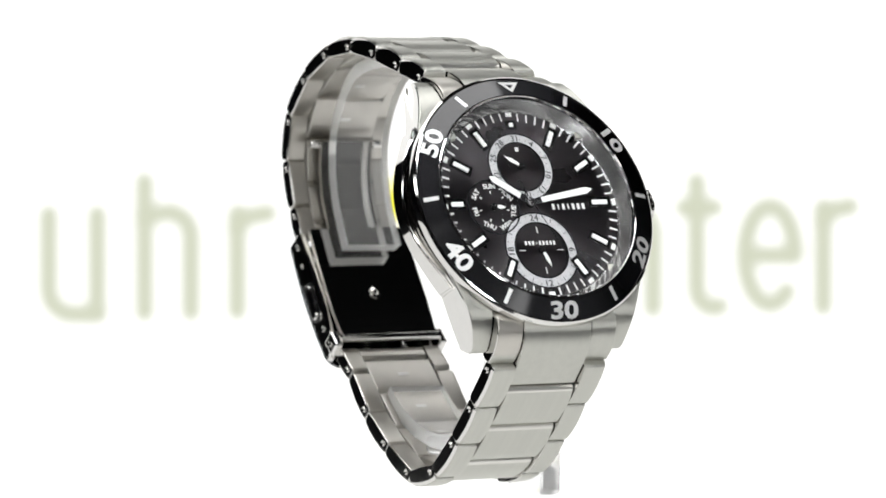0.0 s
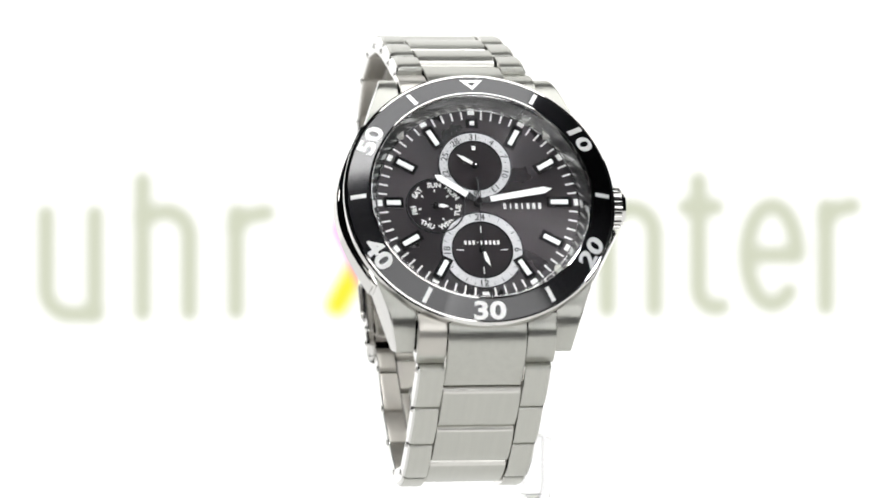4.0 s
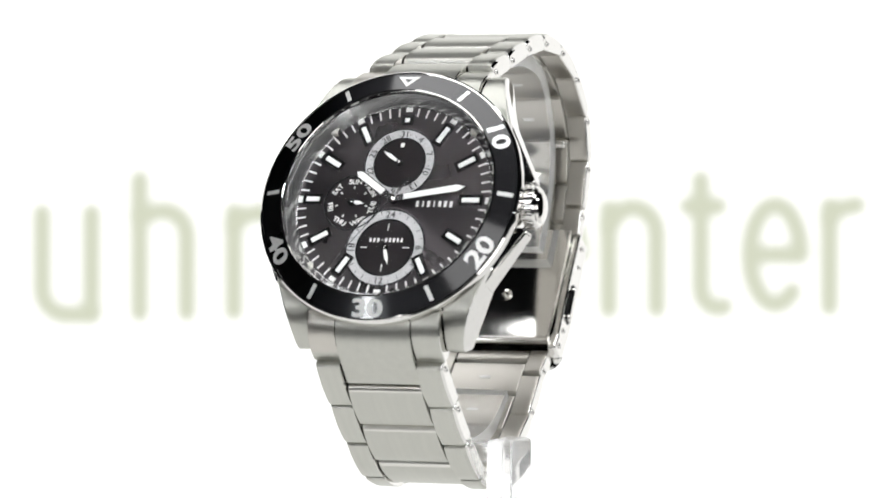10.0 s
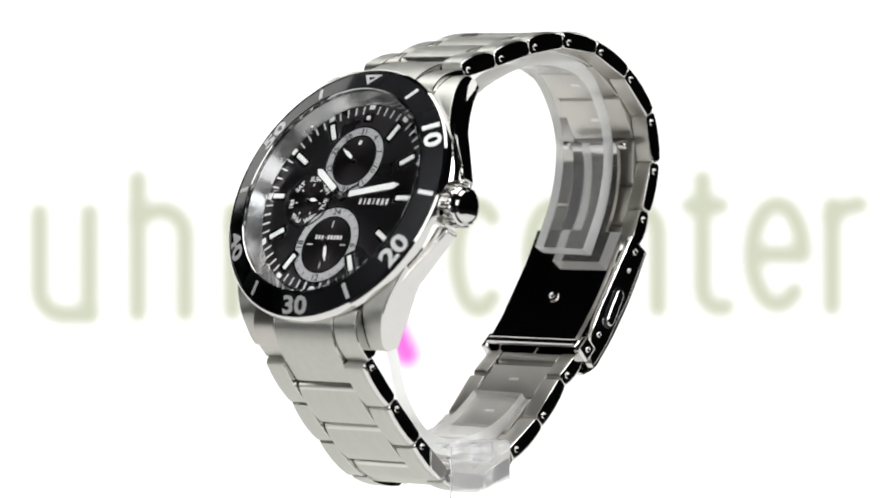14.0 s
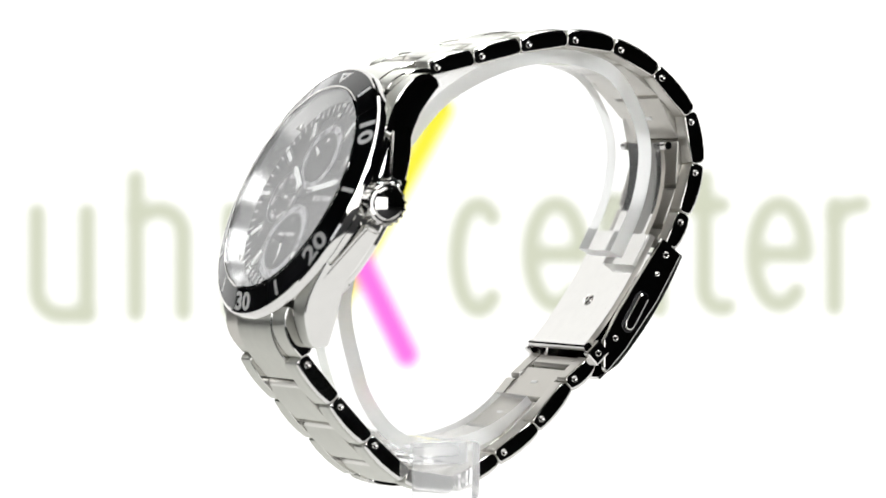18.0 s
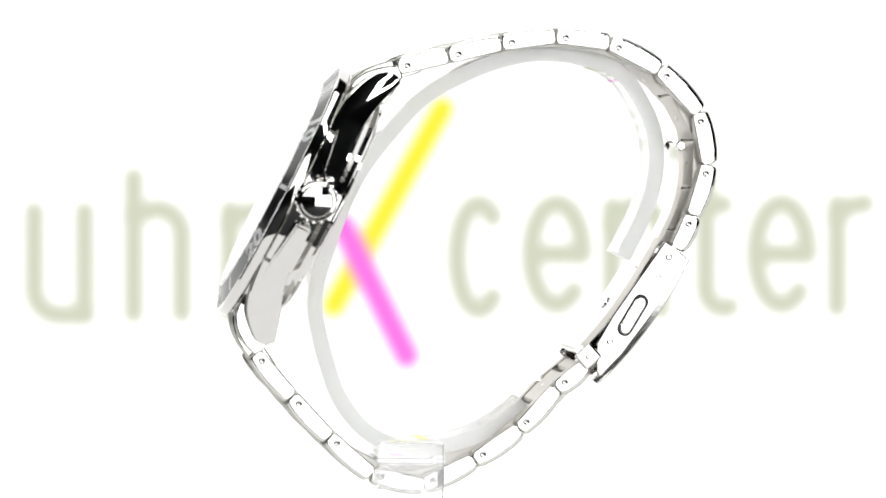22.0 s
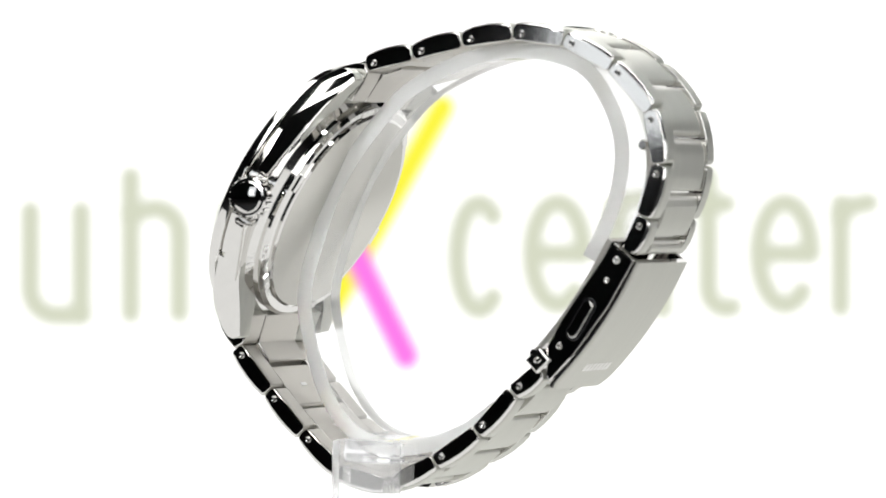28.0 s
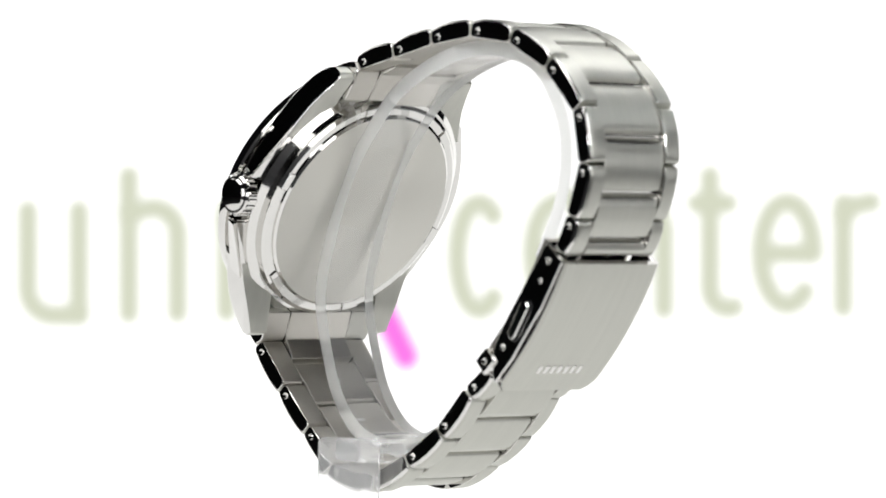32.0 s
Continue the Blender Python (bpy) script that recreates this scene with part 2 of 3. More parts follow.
# ---- setting: sweep table that glows by itself, dark studio round it ----
def sweep_table():
    bm = bmesh.new()
    prof = [(-0.20, 0.0), (0.0, 0.0), (0.40, 0.0)]
    prof += [(0.40 + 0.2 * math.sin(a), 0.2 - 0.2 * math.cos(a)) for a in [radians(10 * k) for k in range(1, 10)]]
    prof += [(0.60, 0.30), (0.60, 0.80)]
    under = [(y + (0.004 if z > 0.1 else 0), z - (0.004 if z <= 0.1 else 0)) for y, z in prof][::-1]
    loop = prof + under
    rows = [[bm.verts.new((x, y, z)) for y, z in loop] for x in (-0.64, 0.69)]
    n = len(loop)
    for i in range(n):
        j = (i + 1) % n
        bm.faces.new((rows[0][i], rows[0][j], rows[1][j], rows[1][i]))
    k = len(prof)
    for r in rows:
        for i in range(k - 1):
            bm.faces.new((r[i], r[i + 1], r[n - 2 - i], r[n - 1 - i]))
    bmesh.ops.recalc_face_normals(bm, faces=bm.faces)
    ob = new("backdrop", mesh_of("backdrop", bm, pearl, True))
    return tagged(ob, "white sweep table with its light put in as glow", "backdrop", kind="structure")


def studio():
    for name, sx, sy, sz, at in (("floor", 4.4, 4.4, 0.1, (0, 0, -0.055)), ("ceiling", 4.4, 4.4, 0.1, (0, 0, 1.95)),
                                 ("wall_north", 4.4, 0.1, 2.7, (0, 2.15, 0.55)), ("wall_south", 4.4, 0.1, 2.7, (0, -2.15, 0.55)),
                                 ("wall_east", 0.1, 4.2, 2.7, (2.15, 0, 0.55)), ("wall_west", 0.1, 4.2, 2.7, (-2.15, 0, 0.55))):
        bm = bmesh.new()
        bmesh.ops.create_cube(bm, size=1, matrix=Matrix.Translation(at) @ Matrix.Diagonal((sx, sy, sz, 1)))
        tagged(new(name, mesh_of(name, bm, dark_wall)), "dark cloth-covered studio " + name.split("_")[0], name.split("_")[0], kind="structure")


sweep_table()
studio()


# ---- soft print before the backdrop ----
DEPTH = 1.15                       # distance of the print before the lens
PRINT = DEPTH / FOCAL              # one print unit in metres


def stroke(points, half, mat, parent, layer):
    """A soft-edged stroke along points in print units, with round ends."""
    bm = bmesh.new()
    d = bm.verts.layers.float.new("d")

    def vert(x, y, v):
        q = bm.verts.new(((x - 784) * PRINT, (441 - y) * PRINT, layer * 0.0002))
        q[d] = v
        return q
    rows = []
    for i, (x, y) in enumerate(points):
        x0, y0 = points[max(i - 1, 0)]
        x1, y1 = points[min(i + 1, len(points) - 1)]
        l = math.hypot(x1 - x0, y1 - y0)
        nx, ny = -(y1 - y0) / l * half, (x1 - x0) / l * half
        rows.append((vert(x + nx, y + ny, 1), vert(x, y, 0), vert(x - nx, y - ny, 1), nx, ny))
    for a, b in zip(rows, rows[1:]):
        bm.faces.new((a[0], b[0], b[1], a[1]))
        bm.faces.new((a[1], b[1], b[2], a[2]))
    for row, p, q in ((rows[0], points[0], points[1]), (rows[-1], points[-1], points[-2])):
        l = math.hypot(p[0] - q[0], p[1] - q[1])
        ox, oy = (p[0] - q[0]) / l * half, (p[1] - q[1]) / l * half
        fan = [row[0]]
        for k in range(1, 8):
            a = math.pi * k / 8
            fan.append(vert(p[0] + row[3] * math.cos(a) + ox * math.sin(a), p[1] + row[4] * math.cos(a) + oy * math.sin(a), 1))
        fan.append(row[2])
        for v, w in zip(fan, fan[1:]):
            bm.faces.new((row[1], v, w))
    return part("stroke", bm, mat, parent)


def arc(cx, cy, rx, ry, a0, a1, n=14):
    return [(cx + rx * math.cos(radians(a0 + (a1 - a0) * k / n)), cy - ry * math.sin(radians(a0 + (a1 - a0) * k / n))) for k in range(n + 1)]


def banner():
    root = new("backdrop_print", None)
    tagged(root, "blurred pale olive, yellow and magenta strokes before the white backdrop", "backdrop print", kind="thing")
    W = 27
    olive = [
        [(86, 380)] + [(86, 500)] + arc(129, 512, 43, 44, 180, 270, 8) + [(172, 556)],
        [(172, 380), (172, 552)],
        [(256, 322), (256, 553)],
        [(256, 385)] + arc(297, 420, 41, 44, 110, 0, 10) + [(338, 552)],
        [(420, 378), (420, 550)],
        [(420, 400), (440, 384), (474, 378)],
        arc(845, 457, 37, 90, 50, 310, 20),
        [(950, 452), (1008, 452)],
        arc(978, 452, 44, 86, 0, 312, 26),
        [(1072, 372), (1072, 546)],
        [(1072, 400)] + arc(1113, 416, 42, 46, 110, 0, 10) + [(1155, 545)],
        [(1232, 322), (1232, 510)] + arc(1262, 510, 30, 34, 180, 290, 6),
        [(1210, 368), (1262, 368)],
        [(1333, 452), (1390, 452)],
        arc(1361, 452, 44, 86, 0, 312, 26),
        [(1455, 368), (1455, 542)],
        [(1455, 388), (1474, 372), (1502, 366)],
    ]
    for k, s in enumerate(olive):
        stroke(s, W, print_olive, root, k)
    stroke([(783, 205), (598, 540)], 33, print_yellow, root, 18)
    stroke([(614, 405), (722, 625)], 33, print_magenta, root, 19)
    return root


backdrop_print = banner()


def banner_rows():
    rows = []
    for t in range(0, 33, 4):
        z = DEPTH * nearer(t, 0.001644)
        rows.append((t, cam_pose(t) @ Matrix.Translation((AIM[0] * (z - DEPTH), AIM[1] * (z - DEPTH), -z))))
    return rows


# ---- the watch ----
watch = new("wrist_watch", None)
tagged(watch, "steel wrist watch with black dial, black turning bezel and link bracelet", "wrist watch", kind="thing")
TILT = 26.16
C0 = Vector((0, -27.83, -12.04)) * MM
EX, EU, EN = Vector((1, 0, 0)), Vector((0, math.sin(radians(TILT)), math.cos(radians(TILT)))), Vector((0, -math.cos(radians(TILT)), math.sin(radians(TILT))))
DF = Matrix.Translation(C0) @ Matrix((EX, EU, EN)).transposed().to_4x4()      # dial frame: x to 3, y to 12, z out of the dial
LEAN = Matrix.Translation(C0 + Vector((0.96, 1.05, -0.13)) * MM) @ Matrix.Rotation(radians(1.06), 4, EN) @ Matrix.Rotation(radians(0.1), 4, EX) @ Matrix.Translation(-C0)


def side_polish(n, c):
    return 1 if abs(n.x) > 0.55 else 0


def build_case():
    # middle case with its flanks
    body = lathe([(0.5, -7.6), (19.4, -7.6), (20.5, -6.8), (20.7, -4.6), (20.7, -2.2), (19.9, -1.75), (17.5, -1.76), (17.45, -3.3), (0.5, -3.3)])
    case = part("case", body, polished, watch, "polished round steel middle case", DF, True)
    for sy in (1, -1):
        for sx in (1, -1):
            outer = lambda y, z: 17.1 - 0.37 * (abs(y) - 13.5) - 0.05 * (z + 2)
            if sy > 0:
                top, under = [(11.0, -1.85), (13.5, -2.0), (16.6, -2.35), (19.9, -3.4), (22.4, -5.0), (23.5, -6.6)], [(23.3, -8.1), (22.5, -8.9), (19.2, -7.7), (16.6, -6.95), (13.6, -6.55), (11.0, -6.5)]
            else:
                top, under = [(11.0, -1.85), (13.3, -2.0), (16.6, -2.45), (19.5, -3.6), (22.0, -5.9), (22.9, -7.3)], [(22.8, -8.3), (21.7, -9.6), (17.2, -8.2), (14.3, -7.1), (12.6, -6.6), (11.0, -6.5)]
            bm = extrude_x(smooth_path(top, 3) + under, 11.05, outer, 0.24, 2)
            bm.transform(Matrix.Diagonal((sx, sy, 1, 1)))
            bmesh.ops.recalc_face_normals(bm, faces=bm.faces)
            paint(bm, side_polish)
            part("lug", bm, [brushed_along, polished], case, "brushed lug with a polished flank", None, True)
    # crown guards on one flank, a smooth bulge on the other
    def flank(name, plan, label, smooth):
        bm = bmesh.new()
        lo = [bm.verts.new(((x + math.copysign(0.4, x)) * MM, y * MM, (-6.45 + 0.06 * max(abs(x) - 17, 0)) * MM)) for x, y in plan]
        hi = [bm.verts.new((x * MM, y * MM, (-2.7 - 0.30 * max(abs(x) - 18, 0)) * MM)) for x, y in plan]
        bm.faces.new(lo[::-1])
        bm.faces.new(hi)
        for i in range(len(plan)):
            j = (i + 1) % len(plan)
            bm.faces.new((lo[i], lo[j], hi[j], hi[i]))
        bmesh.ops.recalc_face_normals(bm, faces=bm.faces)
        bmesh.ops.bevel(bm, geom=[e for e in bm.edges if e.calc_face_angle(0) > 0.3], offset=0.28 * MM, segments=2, affect="EDGES", clamp_overlap=True)
        part(name, bm, polished, case, label, None, smooth)

    for sy in (1, -1):
        flank("crown_guard", [(x, sy * y) for x, y in ((14.6, 13.9), (16.9, 13.9), (22.1, 4.3), (21.8, 3.7), (19.0, 3.7))], "polished faceted crown guard", False)
    bulge = [(-22.1 + 0.030 * y * y - 0.00003 * y ** 4, y) for y in [13.9 - 13.9 * k / 9 for k in range(19)]]
    flank("flank", [(-14.6, 13.9)] + bulge + [(-14.6, -13.9)], "polished curved case flank", True)
    back = lathe([(0.0, -9.3), (16.6, -9.3), (17.0, -9.05), (17.0, -8.8), (18.2, -8.8), (18.8, -8.4), (18.8, -7.55), (0.0, -7.55)])
    case_back = part("case_back", back, [case_steel, polished], watch, "satin steel case back with a polished rim", DF, True)
    for p in case_back.data.polygons:
        c = p.center
        p.material_index = 1 if math.hypot(c.x, c.y) > 0.0166 else 0
    for k in range(6):
        bm = block(3.0, 1.3, 0.5, 0.1)
        part("notch_pad", bm, polished, case_back, "", around(60 * k + 15, 17.7, -8.8))


def build_crown():
    bm = lathe([(0, -2.2), (2.2, -2.2), (2.2, 0), (3.25, 0.1), (3.45, 0.4), (3.45, 2.1), (3.2, 2.5), (2.8, 2.55), (2.55, 2.9), (1.5, 3.12), (0, 3.2)], 48)
    m = DF @ Matrix.Translation(Vector((21.0, 0.25, -4.9)) * MM) @ pose(0, 0, 0, 0, 90, 0) @ Matrix.Diagonal((0.9, 0.9, 0.95, 1))
    crown = part("crown", bm, polished, watch, "polished domed steel crown with a fluted edge", m, True)
    tooth = mesh_of("tooth", block(0.62, 0.55, 1.7, 0.15), polished)
    for k in range(18):
        put("tooth", tooth, crown, around(20 * k, 3.5, 1.25))


SLOPE = 20.0                       # fall of the bezel insert, degrees


def build_bezel():
    fall = math.tan(radians(SLOPE))
    lid = lambda r: 0.35 - (r - 19.35) * fall
    ring = lathe([(17.42, lid(17.75) - 0.02), (17.52, lid(17.75) + 0.07), (17.7, lid(17.75) + 0.03), (17.8, lid(17.8) - 0.5), (20.85, lid(20.85) - 0.5),
                  (20.95, lid(20.95) + 0.06), (21.2, lid(21.2) + 0.1), (21.46, lid(21.46) - 0.05), (21.52, lid(21.5) - 0.35), (21.5, -1.75), (21.2, -2.0), (20.4, -2.05), (19.4, -1.75), (17.42, -1.74)], 144)
    bezel = part("bezel", ring, polished, watch, "black turning bezel with a polished steel rim", DF, True)
    part("insert", lathe([(17.73, lid(17.73)), (20.93, lid(20.93)), (20.9, lid(20.9) - 0.45), (17.79, lid(17.79) - 0.45)], 144), insert_black, bezel, "glossy black bezel insert", None, True)
    on_insert = lambda a, r, turn=0: around(a, r, lid(r)) @ pose(0, 0, 0, -SLOPE) @ pose(0, 0, 0, 0, 0, turn)
    for a in (30, 90, 150, 210, 270, 330):
        part("tick", prism([(-0.34, -1.25), (0.34, -1.25), (0.34, 1.25), (-0.34, 1.25)], -0.09, 0.015), marking_grey, bezel, "", on_insert(a, 19.35))
    for a, s in ((60, "10"), (120, "20"), (180, "30"), (240, "40"), (300, "50")):
        lettering(s, 2.75, marking_grey, bezel, on_insert(a, 19.38, 180 if s in ("20", "30", "40") else 0) @ Matrix.Translation((0, 0, -0.045 * MM)), "numeral", 1.36, 0.12, 0.06)
    bm = bmesh.new()
    out = [(-1.85, 1.1), (1.85, 1.1), (0, -1.15)]
    inn = [(-0.72, 0.55), (0.72, 0.55), (0, -0.28)]
    vo = [[bm.verts.new((x * MM, y * MM, z * MM)) for x, y in out] for z in (-0.09, 0.015)]
    vi = [[bm.verts.new((x * MM, y * MM, z * MM)) for x, y in inn] for z in (-0.09, 0.015)]
    for i in range(3):
        j = (i + 1) % 3
        bm.faces.new((vo[1][i], vo[1][j], vi[1][j], vi[1][i]))
        bm.faces.new((vo[0][i], vo[0][j], vo[1][j], vo[1][i]))
        bm.faces.new((vi[0][i], vi[0][j], vi[1][j], vi[1][i]))
    bmesh.ops.recalc_face_normals(bm, faces=bm.faces)
    part("triangle_marker", bm, marking_grey, bezel, "", on_insert(0, 19.3))


DIAL = -2.65                       # level of the dial under the bezel's mid line
HANDS = DF @ Matrix.Translation((0, 0, (DIAL + 1.3) * MM))


def build_dial():
    dial = part("dial", lathe([(0, DIAL - 0.3), (16.4, DIAL - 0.3), (16.4, DIAL), (0, DIAL)], 128), dial_black, watch, "black sunburst dial", DF)
    part("flange", lathe([(15.95, DIAL + 0.02), (16.15, DIAL + 0.02), (17.30, -0.40), (17.40, DIAL - 0.3), (16.4, DIAL - 0.29)], 128), rehaut_silver, dial, "sloping silver flange", None, True)
    tick = mesh_of("minute_tick", block(0.27, 1.4, 0.05, 0), print_white)
    square = mesh_of("hour_square", block(1.08, 0.72, 0.10, 0.02), lume)
    for k in range(60):
        if k % 5:
            put("minute_tick", tick, dial, around(6 * k, 15.15, DIAL + 0.03))
        else:
            put("hour_square", square, dial, around(6 * k, 15.6, DIAL + 0.05))
    # hour markers: luminous bar in a raised black frame
    fr = mesh_of("frame", prism([(-0.78, -1.82), (0.78, -1.82), (0.78, 1.82), (-0.78, 1.82)], 0, 0.17, 0.03), frame_black)
    bm = bmesh.new()
    out, inn = (0.92, 1.96), (0.79, 1.83)
    rings = [[bm.verts.new((a * w * MM, b * l * MM, z * MM)) for a, b in ((-1, -1), (1, -1), (1, 1), (-1, 1))] for w, l, z in (out + (0.0,), out + (0.24,), inn + (0.24,), inn + (0.05,))]
    for lo, hi in zip(rings, rings[1:]):
        for q in range(4):
            bm.faces.new((lo[q], lo[(q + 1) % 4], hi[(q + 1) % 4], hi[q]))
    rim = mesh_of("rim", bm, polished)
    bar = mesh_of("hour_marker", prism([(-0.38, -1.4), (0.38, -1.4), (0.38, 1.4), (-0.38, 1.4)], 0, 0.34, 0.05), lume)
    for h in (1, 2, 3, 4, 5, 7, 8, 9, 10, 11):
        r = 12.9 if h != 9 else 13.45
        m = around(30 * h, r, DIAL)
        if h == 9:
            m = m @ Matrix.Diagonal((1, 0.78, 1, 1))
        marker = put("hour_marker", bar, dial, m, "white luminous hour marker in a black frame")
    for h in (1, 2, 3, 4, 5, 7, 8, 9, 10, 11):
        r = 12.9 if h != 9 else 13.45
        put("marker_frame", fr, dial, around(30 * h, r, DIAL) @ Matrix.Diagonal((1, 0.78 if h == 9 else 1, 1, 1)))
        put("marker_rim", rim, dial, around(30 * h, r, DIAL) @ Matrix.Diagonal((1, 0.78 if h == 9 else 1, 1, 1)))
    part("marker_frame", prism([(-0.98, -0.78), (0.98, -0.78), (0.98, 0.78), (-0.98, 0.78)], 0, 0.12, 0.05), frame_black, dial, "", around(0, 13.75, DIAL))
    part("hour_marker", prism([(-0.36, -0.34), (0.36, -0.34), (0.36, 0.34), (-0.36, 0.34)], 0, 0.24, 0.04), lume, dial, "", around(0, 13.75, DIAL))

    def subdial(x, y, r_out, r_in, ring, label):
        groove = lathe([(r_out, 0.0), (r_out + 0.30, 0.0), (r_out + 0.26, 0.12), (r_out + 0.04, 0.12)], 72)
        part("subdial_rim", groove, hand_dark, dial, "dark polished rim", pose(x * MM, y * MM, DIAL * MM), True)
        if ring:
            part("subdial_ring", lathe([(r_in, 0.0), (r_out, 0.0), (r_out, 0.06), (r_in, 0.06)], 72), ring_silver, dial, label, pose(x * MM, y * MM, DIAL * MM))
        part("subdial_disc", lathe([(0, 0.0), (r_in, 0.0), (r_in, 0.03), (0, 0.03)], 72), subdial_black, dial, "black recessed subdial", pose(x * MM, y * MM, DIAL * MM))
        if ring:
            part("subdial_rim", lathe([(r_in - 0.12, 0.0), (r_in + 0.1, 0.0), (r_in + 0.1, 0.12), (r_in - 0.12, 0.12)], 72), frame_black, dial, "", pose(x * MM, y * MM, DIAL * MM))

    H = DIAL + 0.08
    tx, ty = -0.05, 6.40
    subdial(tx, ty, 5.65, 4.25, True, "silver date ring with black figures")
    for k, s in enumerate(("31", "4", "7", "10", "13", "16", "19", "22", "25", "28")):
        lettering(s, 1.0, print_black, dial, around(36 * k, 4.95, H, 0, tx, ty), "figure", 1.1, 0.02, 0.015)
        for q in (12, 24):
            part("date_dot", block(0.14, 0.16, 0.03, 0), print_black, dial, "", around(36 * k + q, 4.9, H, 0, tx, ty))
    part("subdial_mark", block(0.62, 0.7, 0.05, 0), lume, dial, "", around(0, 3.05, H, 0, tx, ty))
    bx, by = 0.03, -8.10
    subdial(bx, by, 6.30, 4.78, True, "silver twenty-four hour ring with black figures")
    for a, s, f in ((0, "24", 0), (90, "6", 0), (180, "12", 180), (270, "18", 0)):
        lettering(s, 1.08, print_black, dial, around(a, 5.62, H, f, bx, by), "figure", 1.1, 0.02, 0.015)
    for k in range(24):
        if k % 6:
            long = 0.75 if k % 2 == 0 else 0.4
            part("hour_tick", block(0.11, long, 0.03, 0), print_black, dial, "", around(15 * k, 6.2 - long / 2, H, 0, bx, by))
    for a in (0, 90, 180, 270):
        part("subdial_mark", block(0.16, 1.15, 0.03, 0), print_white, dial, "", around(a, 3.5, H, 0, bx, by))
    for k in range(9):
        part("word_bar", block(0.24 if k == 3 else 0.36, 0.16 if k == 3 else 0.66, 0.03, 0), print_white, dial, "plain white bar in place of a letter", pose((-2.6 + 0.65 * k + bx) * MM, (by + 1.25) * MM, H * MM))
    lx, ly = -6.84, -0.50
    subdial(lx, ly, 4.45, 4.45, False, "")
    for k, (s, f) in enumerate((("SUN", 0), ("MON", 0), ("TUE", 180), ("WED", 180), ("THU", 180), ("FRI", 180), ("SAT", 0))):
        a = 360 / 7 * k
        lettering(s, 0.82, print_white, dial, around(a, 3.55, H, f, lx, ly), "figure", 1.02, 0.03, 0.015)
        part("day_dot", block(0.2, 0.45, 0.03, 0), print_white, dial, "", around(a, 2.55, H, 0, lx, ly))
    # plain bars in place of the maker's word
    for k in range(7):
        w = 0.22 if k in (1, 3) else 0.46
        part("word_bar", block(w, 1.0, 0.03, 0), print_white, dial, "", pose((4.15 + 0.93 * k) * MM, -0.62 * MM, H * MM))
    # small pointers
    for x, y, a, l in ((tx, ty, -57, 3.4), (bx, by, 161, 3.1), (lx, ly, 96, 2.1)):
        hand = part("small_hand", prism([(-0.22, 0.5), (-0.32, 0.6 * l), (0, l), (0.32, 0.6 * l), (0.22, 0.5)], 0.30, 0.40), lume, dial, "small white hand", around(a, 0, DIAL, 0, x, y))
        part("hub", lathe([(0, 0.05), (0.55, 0.05), (0.52, 0.45), (0, 0.5)], 24), frame_black, hand)
        part("hub_cap", lathe([(0, 0.45), (0.2, 0.45), (0.17, 0.56), (0, 0.58)], 16), polished, hand)
        part("tail", prism([(-0.2, 0.5), (0, -0.9), (0.2, 0.5)], 0.25, 0.34), frame_black, hand)


def build_pointers():
    hour = part("hour_hand", prism([(-0.52, 2.1), (-0.56, 7.3), (0, 8.1), (0.56, 7.3), (0.52, 2.1)], -0.80, -0.66, 0.04), lume, watch, "broad white hour hand", HANDS @ pose(0, 0, 0, 0, 0, 55.5))
    part("hand_frame", prism([(-0.36, 0.0), (-0.66, 2.0), (-0.70, 7.35), (0, 8.35), (0.70, 7.35), (0.66, 2.0), (0.36, 0)], -0.88, -0.80), hand_dark, hour, "dark steel hand frame")
    minute = part("minute_hand", prism([(-0.48, 1.9), (-0.58, 10.7), (0, 12.0), (0.58, 10.7), (0.48, 1.9)], -0.62, -0.50, 0.04), lume, watch, "long white minute hand", HANDS @ pose(0, 0, 0, 0, 0, -80.0))
    part("hand_frame", prism([(-0.34, 0.0), (-0.60, 1.8), (-0.71, 10.75), (0, 12.3), (0.71, 10.75), (0.60, 1.8), (0.34, 0)], -0.70, -0.62), hand_dark, minute, "dark steel hand frame")
    part("hub", lathe([(0, -1.25), (0.75, -1.25), (0.75, -0.5), (0.5, -0.35), (0, -0.33)], 32), hand_dark, minute, "dark steel hand hub", None, True)
    second = part("second_hand", prism([(-0.07, -3.6), (-0.05, 14.4), (0.05, 14.4), (0.07, -3.6)], -0.46, -0.40), hand_dark, watch, "thin dark steel second hand", HANDS @ pose(0, 0, 0, 0, 0, -156))
    part("counterweight", prism([(-0.22, -4.0), (-0.16, -1.5), (0.16, -1.5), (0.22, -4.0)], -0.47, -0.39), hand_dark, second)
    part("hub", lathe([(0, -0.48), (0.55, -0.48), (0.5, -0.34), (0, -0.3)], 24), polished, second)
    glass_disc = part("crystal", lathe([(0, -0.30), (17.40, -0.30), (17.40, 0.86), (17.33, 0.98), (17.18, 1.04), (0, 1.04)], 128), crystal_glass, watch, "clear flat crystal with a bevelled rim", DF)
    glass_disc.visible_shadow = False
    return second


# joints of the bracelet's side links (y, z), from the 12 o'clock lugs round to the clasp, and from the clasp to the 6 o'clock lugs
UPPER = [(-10.13, 6.82), (-2.22, 8.7), (6.04, 10.77), (14.5, 12.05), (23.01, 11.14), (30.97, 7.21), (37.29, 0.6), (38.94, -7.58), (36.59, -15.57), (34.1, -20.9)]
LOWER = [(20.1, -39.1), (15.58, -42.8), (9.83, -49.14), (2.83, -53.99), (-5.15, -57.87), (-13.3, -56.28), (-20.0, -50.53), (-25.9, -44.33), (-31.63, -37.71)]


